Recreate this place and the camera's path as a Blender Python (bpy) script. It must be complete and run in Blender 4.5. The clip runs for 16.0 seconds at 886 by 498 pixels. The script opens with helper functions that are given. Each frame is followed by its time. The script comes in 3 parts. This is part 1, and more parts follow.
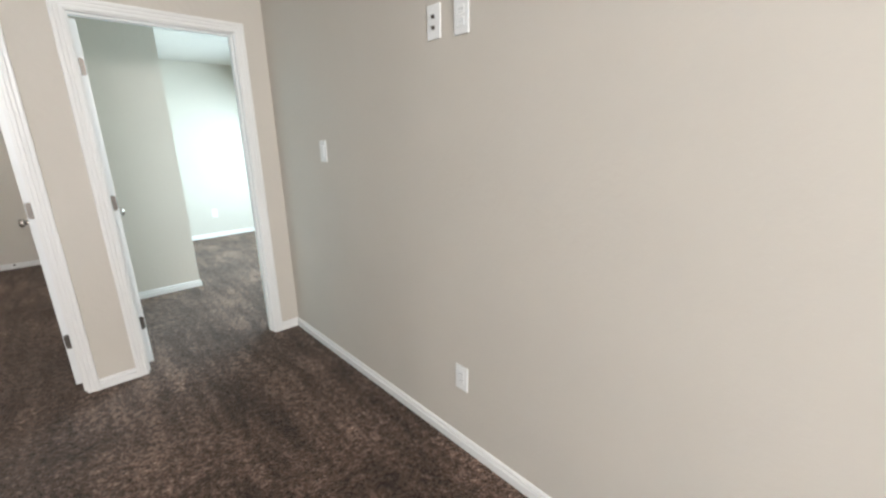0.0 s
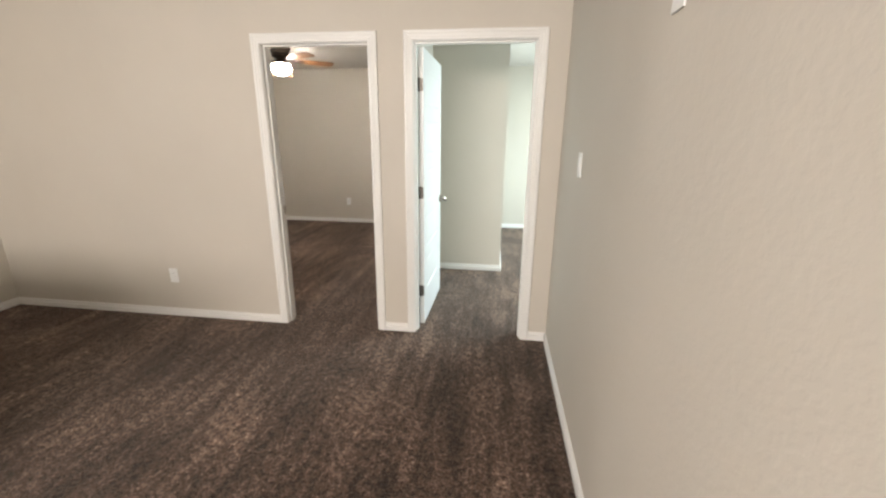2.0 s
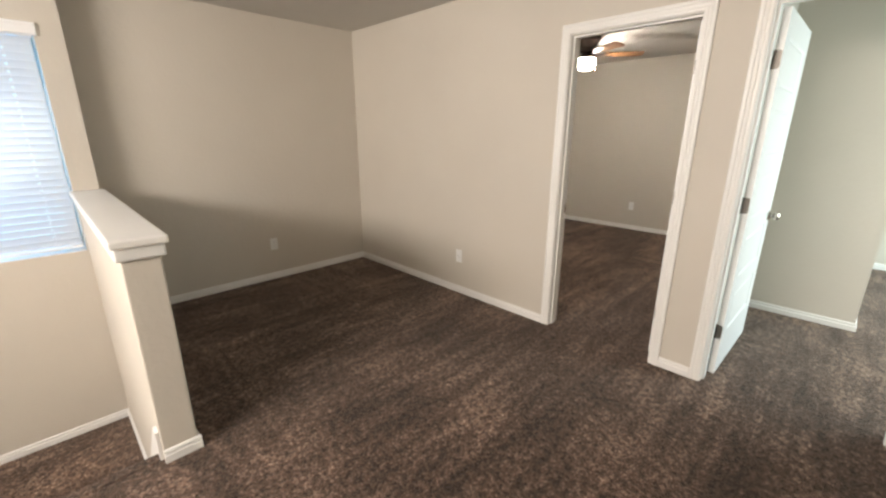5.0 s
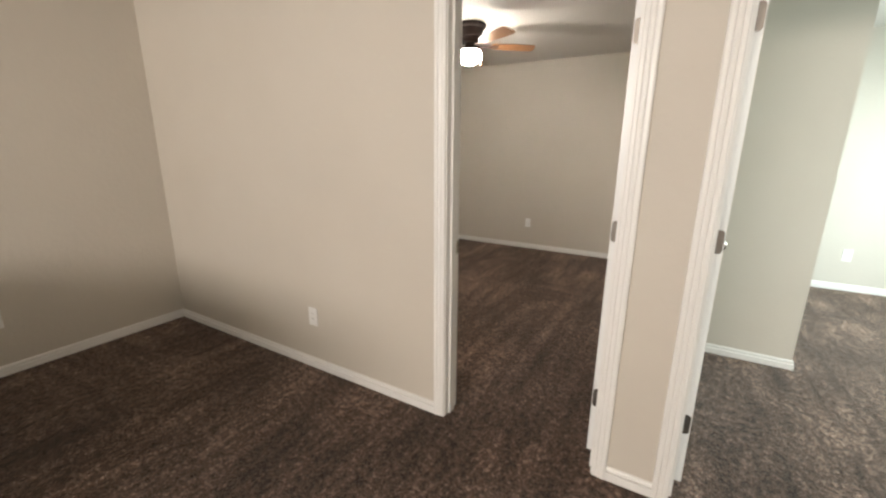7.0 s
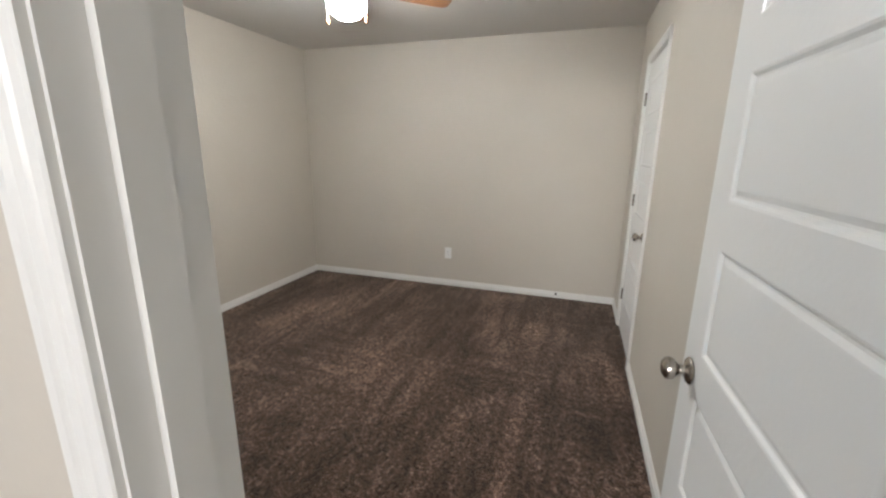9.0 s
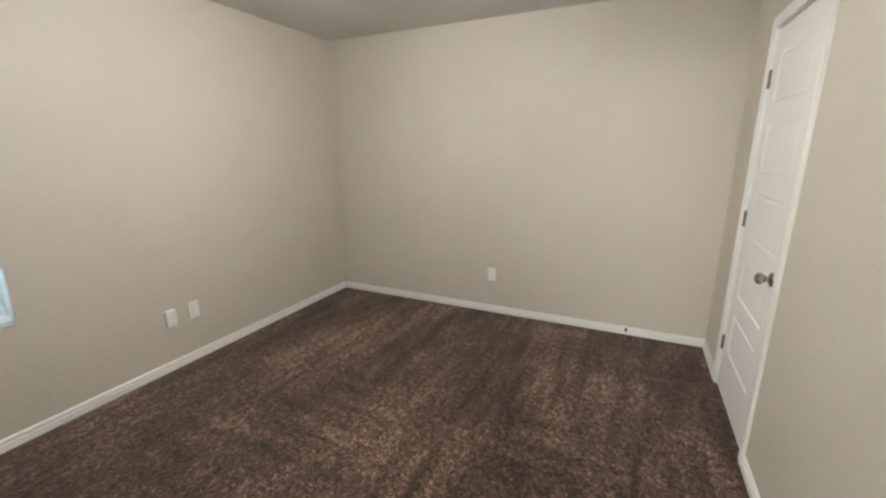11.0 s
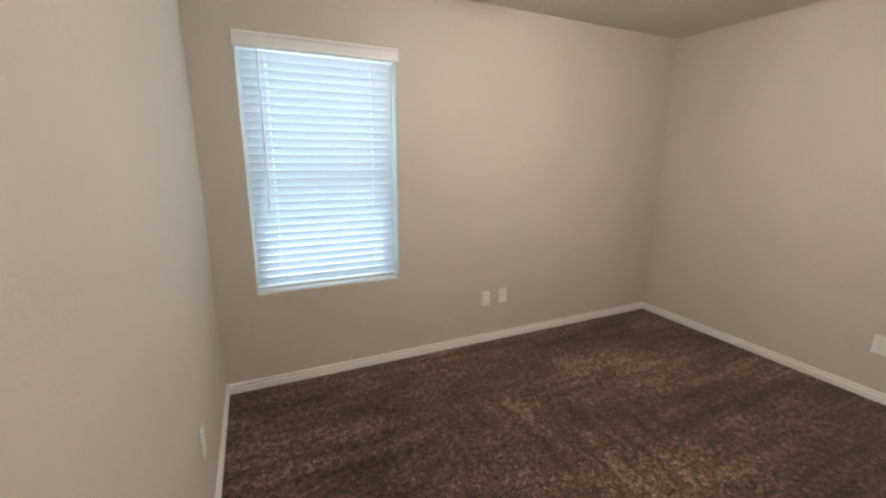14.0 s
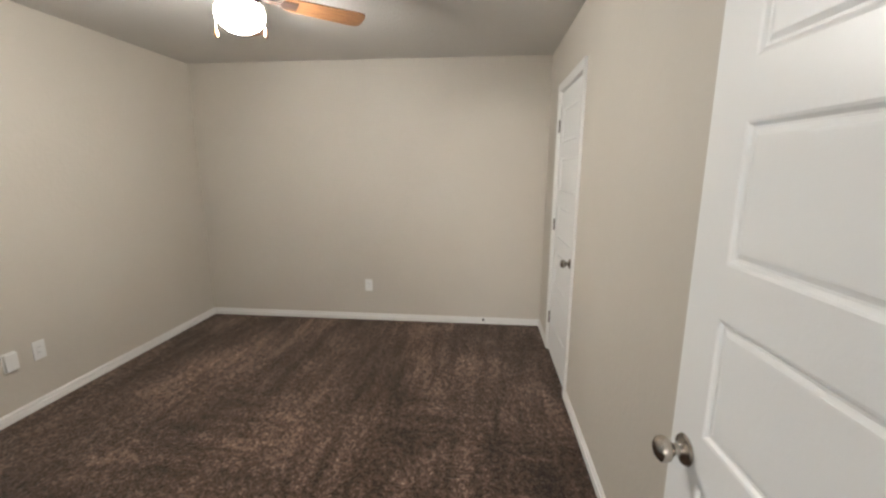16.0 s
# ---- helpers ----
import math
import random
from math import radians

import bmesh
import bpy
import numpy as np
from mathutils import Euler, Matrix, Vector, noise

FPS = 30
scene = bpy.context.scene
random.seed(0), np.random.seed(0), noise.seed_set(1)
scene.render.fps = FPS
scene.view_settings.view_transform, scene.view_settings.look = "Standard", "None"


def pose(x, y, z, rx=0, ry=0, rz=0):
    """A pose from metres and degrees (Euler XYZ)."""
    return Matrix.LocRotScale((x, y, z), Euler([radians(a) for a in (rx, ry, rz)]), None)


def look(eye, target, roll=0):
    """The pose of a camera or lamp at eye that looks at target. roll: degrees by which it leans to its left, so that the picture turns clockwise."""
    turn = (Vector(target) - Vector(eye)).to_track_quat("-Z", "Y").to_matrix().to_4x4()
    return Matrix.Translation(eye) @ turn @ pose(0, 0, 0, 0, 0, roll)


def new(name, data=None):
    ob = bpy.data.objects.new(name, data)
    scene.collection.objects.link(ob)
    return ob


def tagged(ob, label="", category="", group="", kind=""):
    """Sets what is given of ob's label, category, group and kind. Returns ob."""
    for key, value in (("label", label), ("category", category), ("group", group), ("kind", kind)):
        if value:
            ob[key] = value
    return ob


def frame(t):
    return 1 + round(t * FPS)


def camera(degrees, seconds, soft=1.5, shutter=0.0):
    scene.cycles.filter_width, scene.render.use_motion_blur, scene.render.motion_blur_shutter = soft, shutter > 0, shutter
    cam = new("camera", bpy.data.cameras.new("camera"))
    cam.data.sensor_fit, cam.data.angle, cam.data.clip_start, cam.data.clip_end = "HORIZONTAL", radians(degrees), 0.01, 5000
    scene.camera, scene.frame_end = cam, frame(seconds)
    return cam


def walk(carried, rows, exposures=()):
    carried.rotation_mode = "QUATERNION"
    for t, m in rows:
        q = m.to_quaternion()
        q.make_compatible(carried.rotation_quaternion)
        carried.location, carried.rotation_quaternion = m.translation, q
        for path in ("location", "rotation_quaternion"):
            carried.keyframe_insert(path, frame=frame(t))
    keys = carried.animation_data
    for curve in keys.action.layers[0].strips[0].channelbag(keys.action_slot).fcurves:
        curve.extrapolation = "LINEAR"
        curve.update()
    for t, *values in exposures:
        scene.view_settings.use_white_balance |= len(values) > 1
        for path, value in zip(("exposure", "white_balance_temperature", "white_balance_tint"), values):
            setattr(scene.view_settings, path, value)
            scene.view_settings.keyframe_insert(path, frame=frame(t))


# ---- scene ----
cam = camera(95.2, 16.0, soft=2.4)
PATH = [
    (0, (0.054, 0.077, 1.407), (1.359, 1.495, 0.872), -0.9),
    (0.5, (0.297, 0.105, 1.401), (1.344, 1.722, 0.862), 1.7),
    (1, (0.541, 0.133, 1.436), (1.266, 1.929, 0.937), -0.6),
    (1.5, (0.777, 0.159, 1.473), (0.924, 2.083, 0.947), 0.7),
    (2, (0.783, 0.207, 1.482), (0.534, 2.114, 0.931), 0.5),
    (2.5, (0.744, 0.264, 1.48), (0.082, 2.066, 0.919), -0.9),
    (3, (0.718, 0.311, 1.483), (-0.351, 1.907, 0.925), -0.6),
    (3.5, (0.703, 0.305, 1.484), (-0.673, 1.645, 0.925), -0.0),
    (6, (0.422, 0.691, 1.412), (-0.886, 2.098, 0.856), 0.7),
    (6.5, (0.255, 1.005, 1.398), (-0.812, 2.615, 0.880), 0.3),
    (7, (0.100, 1.384, 1.395), (-0.881, 3.055, 0.898), 0.4),
    (7.5, (-0.116, 1.778, 1.407), (-0.927, 3.530, 0.883), -1.0),
    (8, (-0.248, 2.167, 1.393), (-1.004, 3.943, 0.868), -0.5),
    (8.5, (-0.359, 2.502, 1.404), (-0.960, 4.349, 0.926), 0.7),
    (11, (-0.616, 3.453, 1.468), (-1.441, 5.208, 0.978), -0.4),
    (11.5, (-0.628, 3.491, 1.485), (-1.761, 5.069, 1.01), -0.3),
    (12, (-0.637, 3.492, 1.467), (-2.027, 4.86, 1.024), -0.6),
    (12.5, (-0.707, 3.454, 1.484), (-2.265, 4.624, 1.031), -0.2),
    (13, (-0.731, 3.423, 1.473), (-2.411, 4.41, 1.021), -0.1),
    (13.5, (-0.747, 3.41, 1.474), (-2.5, 4.258, 1.017), 0.1),
    (14, (-0.763, 3.379, 1.468), (-2.527, 4.202, 1.01), 0.6),
    (14.5, (-0.772, 3.354, 1.48), (-2.427, 4.385, 1.037), 1.7),
    (15, (-0.77, 3.276, 1.49), (-2.067, 4.75, 1.11), 2.2),
    (15.5, (-0.746, 3.155, 1.485), (-1.512, 4.962, 1.104), 1.4),
    (16, (-0.590, 3.006, 1.490), (-0.781, 4.957, 1.099), 0.1),
]
walk(cam, [(t, look(eye, target, roll)) for t, eye, target, roll in PATH], [
    (0.0, -0.08, 5600, 9), (0.5, 0.0, 5500, 9), (1.0, -0.02, 5500, 9), (2.0, -0.05, 6200, 12), (3.0, 0.0, 6750, 15), (3.5, -0.18, 6350, 13), (6.0, -0.02, 6350, 12), (7.0, -0.12, 6300, 12),
    (8.0, -0.16, 6050, 12), (8.7, 0.1, 5550, 9), (11.0, 0.32, 5800, 9), (12.0, 0.08, 6050, 10), (13.0, 0.08, 6300, 12), (15.0, 0.02, 6450, 13), (15.5, 0.02, 6700, 14), (16.0, 0.2, 5850, 10)])

# ---- world, sun, large lights ----
SUN_TURN, SUN_UP = 262.0, 44.0      # compass of the sun (0 = +y, clockwise) and its height
world = bpy.data.worlds.new("sky")
scene.world = world
world.use_nodes = True
wt = world.node_tree
sky = wt.nodes.new("ShaderNodeTexSky")
sky.sky_type, sky.sun_disc = "NISHITA", False
sky.sun_elevation, sky.sun_rotation = radians(SUN_UP), radians(SUN_TURN)
wt.links.new(sky.outputs[0], wt.nodes["Background"].inputs["Color"])
wt.nodes["Background"].inputs["Strength"].default_value = 0.12

sun_data = bpy.data.lights.new("sun", "SUN")
sun_data.energy, sun_data.angle, sun_data.color = 4.8, radians(0.5), (1.0, 0.95, 0.87)
sun = new("sun", sun_data)
_a, _e = radians(SUN_TURN), radians(SUN_UP)
sun.matrix_world = look((math.sin(_a) * math.cos(_e) * 30, math.cos(_a) * math.cos(_e) * 30, math.sin(_e) * 30), (0, 0, 0))


def opening_light(name, x, y, z, w, h, rz, watts, color, down=0.0):
    """An area lamp for the light at an opening, seen or added; rz: the way it shines, degrees from +x; down: its dip in
    degrees.
    """
    data = bpy.data.lights.new(name, "AREA")
    data.shape, data.size, data.size_y, data.energy, data.color = "RECTANGLE", w, h, watts, color
    ob = new(name, data)
    a = radians(rz)
    ob.matrix_world = look((x, y, z), (x + math.cos(a), y + math.sin(a), z - math.tan(radians(down))))
    return ob


DAY = (0.60, 0.84, 1.0)
opening_light("daylight_bedroom", -3.537, 3.797, 1.34, 0.86, 1.38, 0, 25, DAY)
opening_light("daylight_stairs", -3.530, 0.095, 1.34, 0.86, 1.38, 0, 16, (0.20, 0.58, 1.0))
# warm lamp at an unseen south opening, added to brighten the landing
opening_light("unseen_south_light", -0.75, -2.66, 2.05, 2.3, 0.62, 90, 235, (1.0, 0.90, 0.78))
# cool lamp at an unseen stairwell opening, added to light the right wall
opening_light("unseen_west_light", -3.35, -1.55, 1.4, 1.3, 1.3, 0, 18, (0.74, 0.88, 1.0))
# side room brightness from a lamp at an unseen, assumed east opening
opening_light("assumed_side_room_daylight", 2.76, 4.95, 1.45, 2.5, 1.3, 180, 150, (0.84, 1.0, 0.98), 36)


# ---- materials ----
def material(name):
    m = bpy.data.materials.new(name)
    m.use_nodes = True
    nt = m.node_tree
    return m, nt, nt.nodes["Principled BSDF"]


def noise_node(nt, scale, detail=4.0, stretch=None, rough=0.55, turn=0.0):
    co = nt.nodes.new("ShaderNodeTexCoord")
    n = nt.nodes.new("ShaderNodeTexNoise")
    n.inputs["Scale"].default_value, n.inputs["Detail"].default_value, n.inputs["Roughness"].default_value = scale, detail, rough
    if stretch:
        mp = nt.nodes.new("ShaderNodeMapping")
        mp.inputs["Scale"].default_value = stretch
        mp.inputs["Rotation"].default_value = (0, 0, radians(turn))
        nt.links.new(co.outputs["Object"], mp.inputs["Vector"])
        nt.links.new(mp.outputs["Vector"], n.inputs["Vector"])
    else:
        nt.links.new(co.outputs["Object"], n.inputs["Vector"])
    return n.outputs["Fac"]


def ramp(nt, fac, stops):
    r = nt.nodes.new("ShaderNodeValToRGB")
    while len(r.color_ramp.elements) < len(stops):
        r.color_ramp.elements.new(0.5)
    for e, (p, c) in zip(r.color_ramp.elements, stops):
        e.position, e.color = p, (*c, 1)
    nt.links.new(fac, r.inputs["Fac"])
    return r.outputs["Color"]


def mix(nt, a, b, fac, blend="MIX"):
    n = nt.nodes.new("ShaderNodeMix")
    n.data_type, n.blend_type = "RGBA", blend
    if isinstance(fac, float):
        n.inputs["Factor"].default_value = fac
    else:
        nt.links.new(fac, n.inputs["Factor"])
    nt.links.new(a, n.inputs["A"])
    nt.links.new(b, n.inputs["B"])
    return n.outputs["Result"]


def bump(nt, bsdf, height, strength, distance, under=None):
    b = nt.nodes.new("ShaderNodeBump")
    b.inputs["Strength"].default_value, b.inputs["Distance"].default_value = strength, distance
    nt.links.new(height, b.inputs["Height"])
    if under:
        nt.links.new(under, b.inputs["Normal"])
    nt.links.new(b.outputs["Normal"], bsdf.inputs["Normal"])
    return b.outputs["Normal"]


def painted(name, low, high, rough, peel, peel_scale):
    """Rolled paint over sprayed drywall texture."""
    m, nt, p = material(name)
    nt.links.new(ramp(nt, noise_node(nt, 1.3, 5), [(0.3, low), (0.7, high)]), p.inputs["Base Color"])
    p.inputs["Roughness"].default_value = rough
    blotch = noise_node(nt, peel_scale, 3)
    soft = ramp(nt, blotch, [(0.42, (0, 0, 0)), (0.62, (1, 1, 1))])
    first = bump(nt, p, soft, peel, 0.0022)
    bump(nt, p, noise_node(nt, peel_scale * 7, 2), peel * 0.35, 0.0006, first)
    return m


WALL = painted("wall_paint", (0.548, 0.507, 0.440), (0.578, 0.537, 0.468), 0.62, 0.19, 32)
CEILING = painted("ceiling_paint", (0.60, 0.575, 0.535), (0.63, 0.605, 0.565), 0.8, 0.7, 55)
TRIM = painted("trim_paint", (0.76, 0.75, 0.72), (0.80, 0.79, 0.765), 0.36, 0.10, 18)
DOOR = painted("door_paint", (0.79, 0.79, 0.775), (0.815, 0.815, 0.80), 0.34, 0.04, 60)
PLASTIC = painted("white_plastic", (0.78, 0.78, 0.76), (0.80, 0.80, 0.78), 0.32, 0.03, 60)
VINYL = painted("window_vinyl", (0.80, 0.81, 0.81), (0.83, 0.83, 0.83), 0.35, 0.03, 40)
SIDING = painted("house_siding", (0.50, 0.46, 0.40), (0.56, 0.52, 0.46), 0.75, 0.4, 12)
SHINGLE = painted("roof_shingle", (0.10, 0.09, 0.085), (0.17, 0.15, 0.14), 0.9, 0.8, 9)
GRASS = painted("dry_lawn", (0.06, 0.09, 0.03), (0.12, 0.13, 0.06), 0.95, 0.8, 6)
SCREW = painted("dark_slot", (0.05, 0.05, 0.05), (0.07, 0.07, 0.07), 0.5, 0.02, 60)


def carpet_material():
    m, nt, p = material("cut_pile_carpet")
    fibre = noise_node(nt, 74, 5, rough=0.82)
    clump = noise_node(nt, 34, 5, (1, 0.8, 1), 0.74, 20)
    nap_y = noise_node(nt, 1.0, 4, (12, 1.3, 1), 0.6, 6)
    nap_x = noise_node(nt, 1.0, 4, (1.3, 12, 1), 0.6, -7)
    patch = ramp(nt, noise_node(nt, 0.75, 2), [(0.52, (0, 0, 0)), (0.62, (1, 1, 1))])
    tread = noise_node(nt, 2.0, 5, (1, 0.7, 1), 0.66, 30)
    base = ramp(nt, fibre, [(0.34, (0.0105, 0.0056, 0.0040)), (0.5, (0.080, 0.0465, 0.0315)), (0.66, (0.235, 0.174, 0.132))])
    tone = ramp(nt, clump, [(0.38, (0.30, 0.29, 0.28)), (0.5, (0.90, 0.90, 0.90)), (0.63, (1.9, 1.92, 1.95))])
    strokes = [(0.38, (0.58, 0.57, 0.56)), (0.62, (1.40, 1.41, 1.43))]
    sweep = mix(nt, ramp(nt, nap_y, strokes), ramp(nt, nap_x, strokes), patch)
    worn = ramp(nt, tread, [(0.37, (0.54, 0.52, 0.51)), (0.5, (0.94, 0.94, 0.94)), (0.63, (1.62, 1.65, 1.70))])
    c = mix(nt, base, tone, 1.0, "MULTIPLY")
    c = mix(nt, c, sweep, 1.0, "MULTIPLY")
    c = mix(nt, c, worn, 1.0, "MULTIPLY")
    nt.links.new(c, p.inputs["Base Color"])
    p.inputs["Roughness"].default_value = 0.95
    p.inputs["Specular IOR Level"].default_value = 0.12
    p.inputs["Sheen Weight"].default_value = 0.26
    p.inputs["Sheen Roughness"].default_value = 0.5
    p.inputs["Sheen Tint"].default_value = (0.76, 0.67, 0.60, 1)
    first = bump(nt, p, clump, 0.9, 0.012)
    bump(nt, p, fibre, 0.9, 0.005, first)
    return m


CARPET = carpet_material()


def metal(name, color, rough):
    m, nt, p = material(name)
    nt.links.new(ramp(nt, noise_node(nt, 30, 4), [(0.3, tuple(0.85 * c for c in color)), (0.7, color)]), p.inputs["Base Color"])
    p.inputs["Metallic"].default_value, p.inputs["Roughness"].default_value = 1.0, rough
    bump(nt, p, noise_node(nt, 300, 2, (1, 1, 0.1)), 0.08, 0.0005)
    return m


NICKEL = metal("satin_nickel", (0.48, 0.44, 0.39), 0.27)
BRONZE = painted("oiled_bronze", (0.022, 0.013, 0.010), (0.035, 0.021, 0.016), 0.6, 0.05, 40)
BRONZE.node_tree.nodes["Principled BSDF"].inputs["Specular IOR Level"].default_value = 0.25
STEEL = metal("hinge_steel", (0.19, 0.17, 0.15), 0.42)


def wood_material():
    m, nt, p = material("blade_wood")
    g = noise_node(nt, 6, 5, (1.2, 22, 6), 0.6)
    nt.links.new(ramp(nt, g, [(0.3, (0.16, 0.068, 0.027)), (0.55, (0.31, 0.150, 0.062)), (0.75, (0.42, 0.235, 0.105))]), p.inputs["Base Color"])
    p.inputs["Roughness"].default_value = 0.4
    bump(nt, p, g, 0.2, 0.001)
    return m


WOOD = wood_material()


def slat_material():
    """Thin white blind slat that lets some daylight through."""
    m, nt, p = material("blind_slat")
    p.inputs["Roughness"].default_value = 0.42
    tone = ramp(nt, noise_node(nt, 9, 3, (1, 0.15, 1)), [(0.3, (0.80, 0.80, 0.785)), (0.7, (0.84, 0.84, 0.83))])
    nt.links.new(tone, p.inputs["Base Color"])
    t = nt.nodes.new("ShaderNodeBsdfTranslucent")
    t.inputs["Color"].default_value = (0.80, 0.88, 0.94, 1)
    mx = nt.nodes.new("ShaderNodeMixShader")
    mx.inputs["Fac"].default_value = 0.36
    nt.links.new(p.outputs[0], mx.inputs[1])
    nt.links.new(t.outputs[0], mx.inputs[2])
    nt.links.new(mx.outputs[0], nt.nodes["Material Output"].inputs["Surface"])
    return m


SLAT = slat_material()


def glass_material():
    m, nt, p = material("window_glass")
    p.inputs["Base Color"].default_value = (0.97, 0.99, 0.98, 1)
    p.inputs["Transmission Weight"].default_value = 1.0
    p.inputs["Roughness"].default_value = 0.0
    p.inputs["IOR"].default_value = 1.45
    return m


GLASS = glass_material()


def glow_material(name, color, strength):
    m, nt, p = material(name)
    p.inputs["Base Color"].default_value = (0.9, 0.86, 0.78, 1)
    p.inputs["Emission Color"].default_value = (*color, 1)
    p.inputs["Emission Strength"].default_value = strength
    p.inputs["Roughness"].default_value = 0.3
    return m


GLOW = glow_material("lit_opal_glass", (1.0, 0.90, 0.76), 225.0)


# ---- mesh tools ----
def link(name, bm, mat, parent=None, label=""):
    bmesh.ops.recalc_face_normals(bm, faces=bm.faces)
    me = bpy.data.meshes.new(name)
    bm.to_mesh(me)
    bm.free()
    me.materials.append(mat)
    ob = new(name, me)
    if parent:
        ob.parent = parent
    if label:
        ob["label"] = label
    return ob


part = link


def smooth(ob, angle=40):
    ob.data.set_sharp_from_angle(angle=radians(angle))
    for p in ob.data.polygons:
        p.use_smooth = True
    return ob


def box(bm, x0, x1, y0, y1, z0, z1):
    vs = [bm.verts.new((x, y, z)) for x in (x0, x1) for y in (y0, y1) for z in (z0, z1)]
    for f in ((0, 1, 3, 2), (4, 6, 7, 5), (0, 4, 5, 1), (2, 3, 7, 6), (0, 2, 6, 4), (1, 5, 7, 3)):
        bm.faces.new([vs[i] for i in f])


def rounded(bm, r, seg=2):
    bmesh.ops.bevel(bm, geom=list(bm.edges), offset=r, segments=seg, affect="EDGES", profile=0.6)


def soft_box(x0, x1, y0, y1, z0, z1, r=0.003, seg=2):
    bm = bmesh.new()
    box(bm, x0, x1, y0, y1, z0, z1)
    rounded(bm, r, seg)
    return bm


def slab(us, vs, keep, d0, d1, place):
    """A plate of grid cells with thickness; keep(i, j) says which cells exist; place(u, v, d) gives the point."""
    bm = bmesh.new()
    made = {}

    def v(i, j, k):
        if (i, j, k) not in made:
            made[i, j, k] = bm.verts.new(place(us[i], vs[j], (d0, d1)[k]))
        return made[i, j, k]

    n, m = len(us) - 1, len(vs) - 1
    has = lambda i, j: 0 <= i < n and 0 <= j < m and keep(i, j)
    for i in range(n):
        for j in range(m):
            if not has(i, j):
                continue
            for k in (0, 1):
                bm.faces.new([v(i, j, k), v(i + 1, j, k), v(i + 1, j + 1, k), v(i, j + 1, k)])
            for (di, dj), (a, b) in (((-1, 0), ((0, 0), (0, 1))), ((1, 0), ((1, 0), (1, 1))), ((0, -1), ((0, 0), (1, 0))), ((0, 1), ((0, 1), (1, 1)))):
                if not has(i + di, j + dj):
                    p, q = (i + a[0], j + a[1]), (i + b[0], j + b[1])
                    bm.faces.new([v(*p, 0), v(*q, 0), v(*q, 1), v(*p, 1)])
    return bm


def holed(u0, u1, v0, v1, holes, d0, d1, place):
    us = sorted({u0, u1, *[h[0] for h in holes], *[h[1] for h in holes]})
    vs = sorted({v0, v1, *[h[2] for h in holes], *[h[3] for h in holes]})

    def keep(i, j):
        u, v = (us[i] + us[i + 1]) / 2, (vs[j] + vs[j + 1]) / 2
        return not any(h[0] < u < h[1] and h[2] < v < h[3] for h in holes)

    return slab(us, vs, keep, d0, d1, place)


ALONG_X = lambda u, v, d: (u, d, v)
ALONG_Y = lambda u, v, d: (d, u, v)
FLAT = lambda u, v, d: (u, v, d)


def setting(name, bm, mat, label, category):
    return tagged(link(name, bm, mat), label, category, kind="structure")


def turned(profile, seg=28):
    """Lathe: profile of (radius, z)."""
    bm = bmesh.new()
    rings = []
    for r, z in profile:
        if r < 1e-5:
            rings.append([bm.verts.new((0, 0, z))])
        else:
            rings.append([bm.verts.new((r * math.cos(2 * math.pi * i / seg), r * math.sin(2 * math.pi * i / seg), z)) for i in range(seg)])
    for a, b in zip(rings, rings[1:]):
        for i in range(seg):
            q = [a[i % len(a)], a[(i + 1) % len(a)], b[(i + 1) % len(b)], b[i % len(b)]]
            q = [x for k, x in enumerate(q) if x not in q[:k]]
            if len(q) > 2:
                bm.faces.new(q)
    return bm


def tube(points, r, seg=8):
    bm = bmesh.new()
    rings = []
    pts = [Vector(p) for p in points]
    for i, p in enumerate(pts):
        d = (pts[min(i + 1, len(pts) - 1)] - pts[max(i - 1, 0)]).normalized()
        q = d.to_track_quat("Z", "Y")
        rings.append([bm.verts.new(p + q @ Vector((r * math.cos(2 * math.pi * k / seg), r * math.sin(2 * math.pi * k / seg), 0))) for k in range(seg)])
    for a, b in zip(rings, rings[1:]):
        for k in range(seg):
            bm.faces.new([a[k], a[(k + 1) % seg], b[(k + 1) % seg], b[k]])
    bm.faces.new(rings[0])
    bm.faces.new(rings[-1])
    return bm


# ---- plan (metres) ----
LEFT, WELL, HALL_R = -3.352, -3.175, 1.19          # outer wall, stairwell wall, right wall of the landing
DOORWALL0, DOORWALL1 = 3.0, 3.12                 # wall with the two doors
BED_R, FAR = -0.022, 6.777
HIGH = 2.44
SOUTH, EAST = -2.6, 2.8
DOOR_H = 2.045
D1, D2 = (-0.830, -0.087), (0.214, 0.998)        # door openings between jamb faces
CL = (5.555, 6.252)                              # closet opening
WB, WS = (3.345, 4.248), (-0.355, 0.545)             # windows
WZ = (0.615, 2.066)
HALF = (0.552, 0.690, -1.321, 1.012)              # half wall: y0, y1, end x, height
STEP, LANDING = -1.39, -0.79
J = 0.018                                        # jamb board

# floors
setting("floor_landing", holed(STEP, HALL_R + 0.12, SOUTH, DOORWALL1 - 0.06, [], -0.25, 0, FLAT), CARPET, "dark brown cut-pile carpet with vacuum marks on the upstairs landing", "carpet")
setting("floor_landing_west", holed(LEFT, STEP, HALF[0] + 0.06, DOORWALL1 - 0.06, [], -0.25, 0, FLAT), CARPET, "dark brown cut-pile carpet beside the half wall", "carpet")
setting("floor_bedroom", holed(LEFT, BED_R, DOORWALL1 - 0.06, FAR, [], -0.25, 0, FLAT), CARPET, "dark brown cut-pile carpet of the empty bedroom", "carpet")
setting("floor_side_room", holed(BED_R, EAST, DOORWALL1 - 0.06, FAR, [], -0.25, 0, FLAT), CARPET, "brown cut-pile carpet paled by daylight in the side room", "carpet")
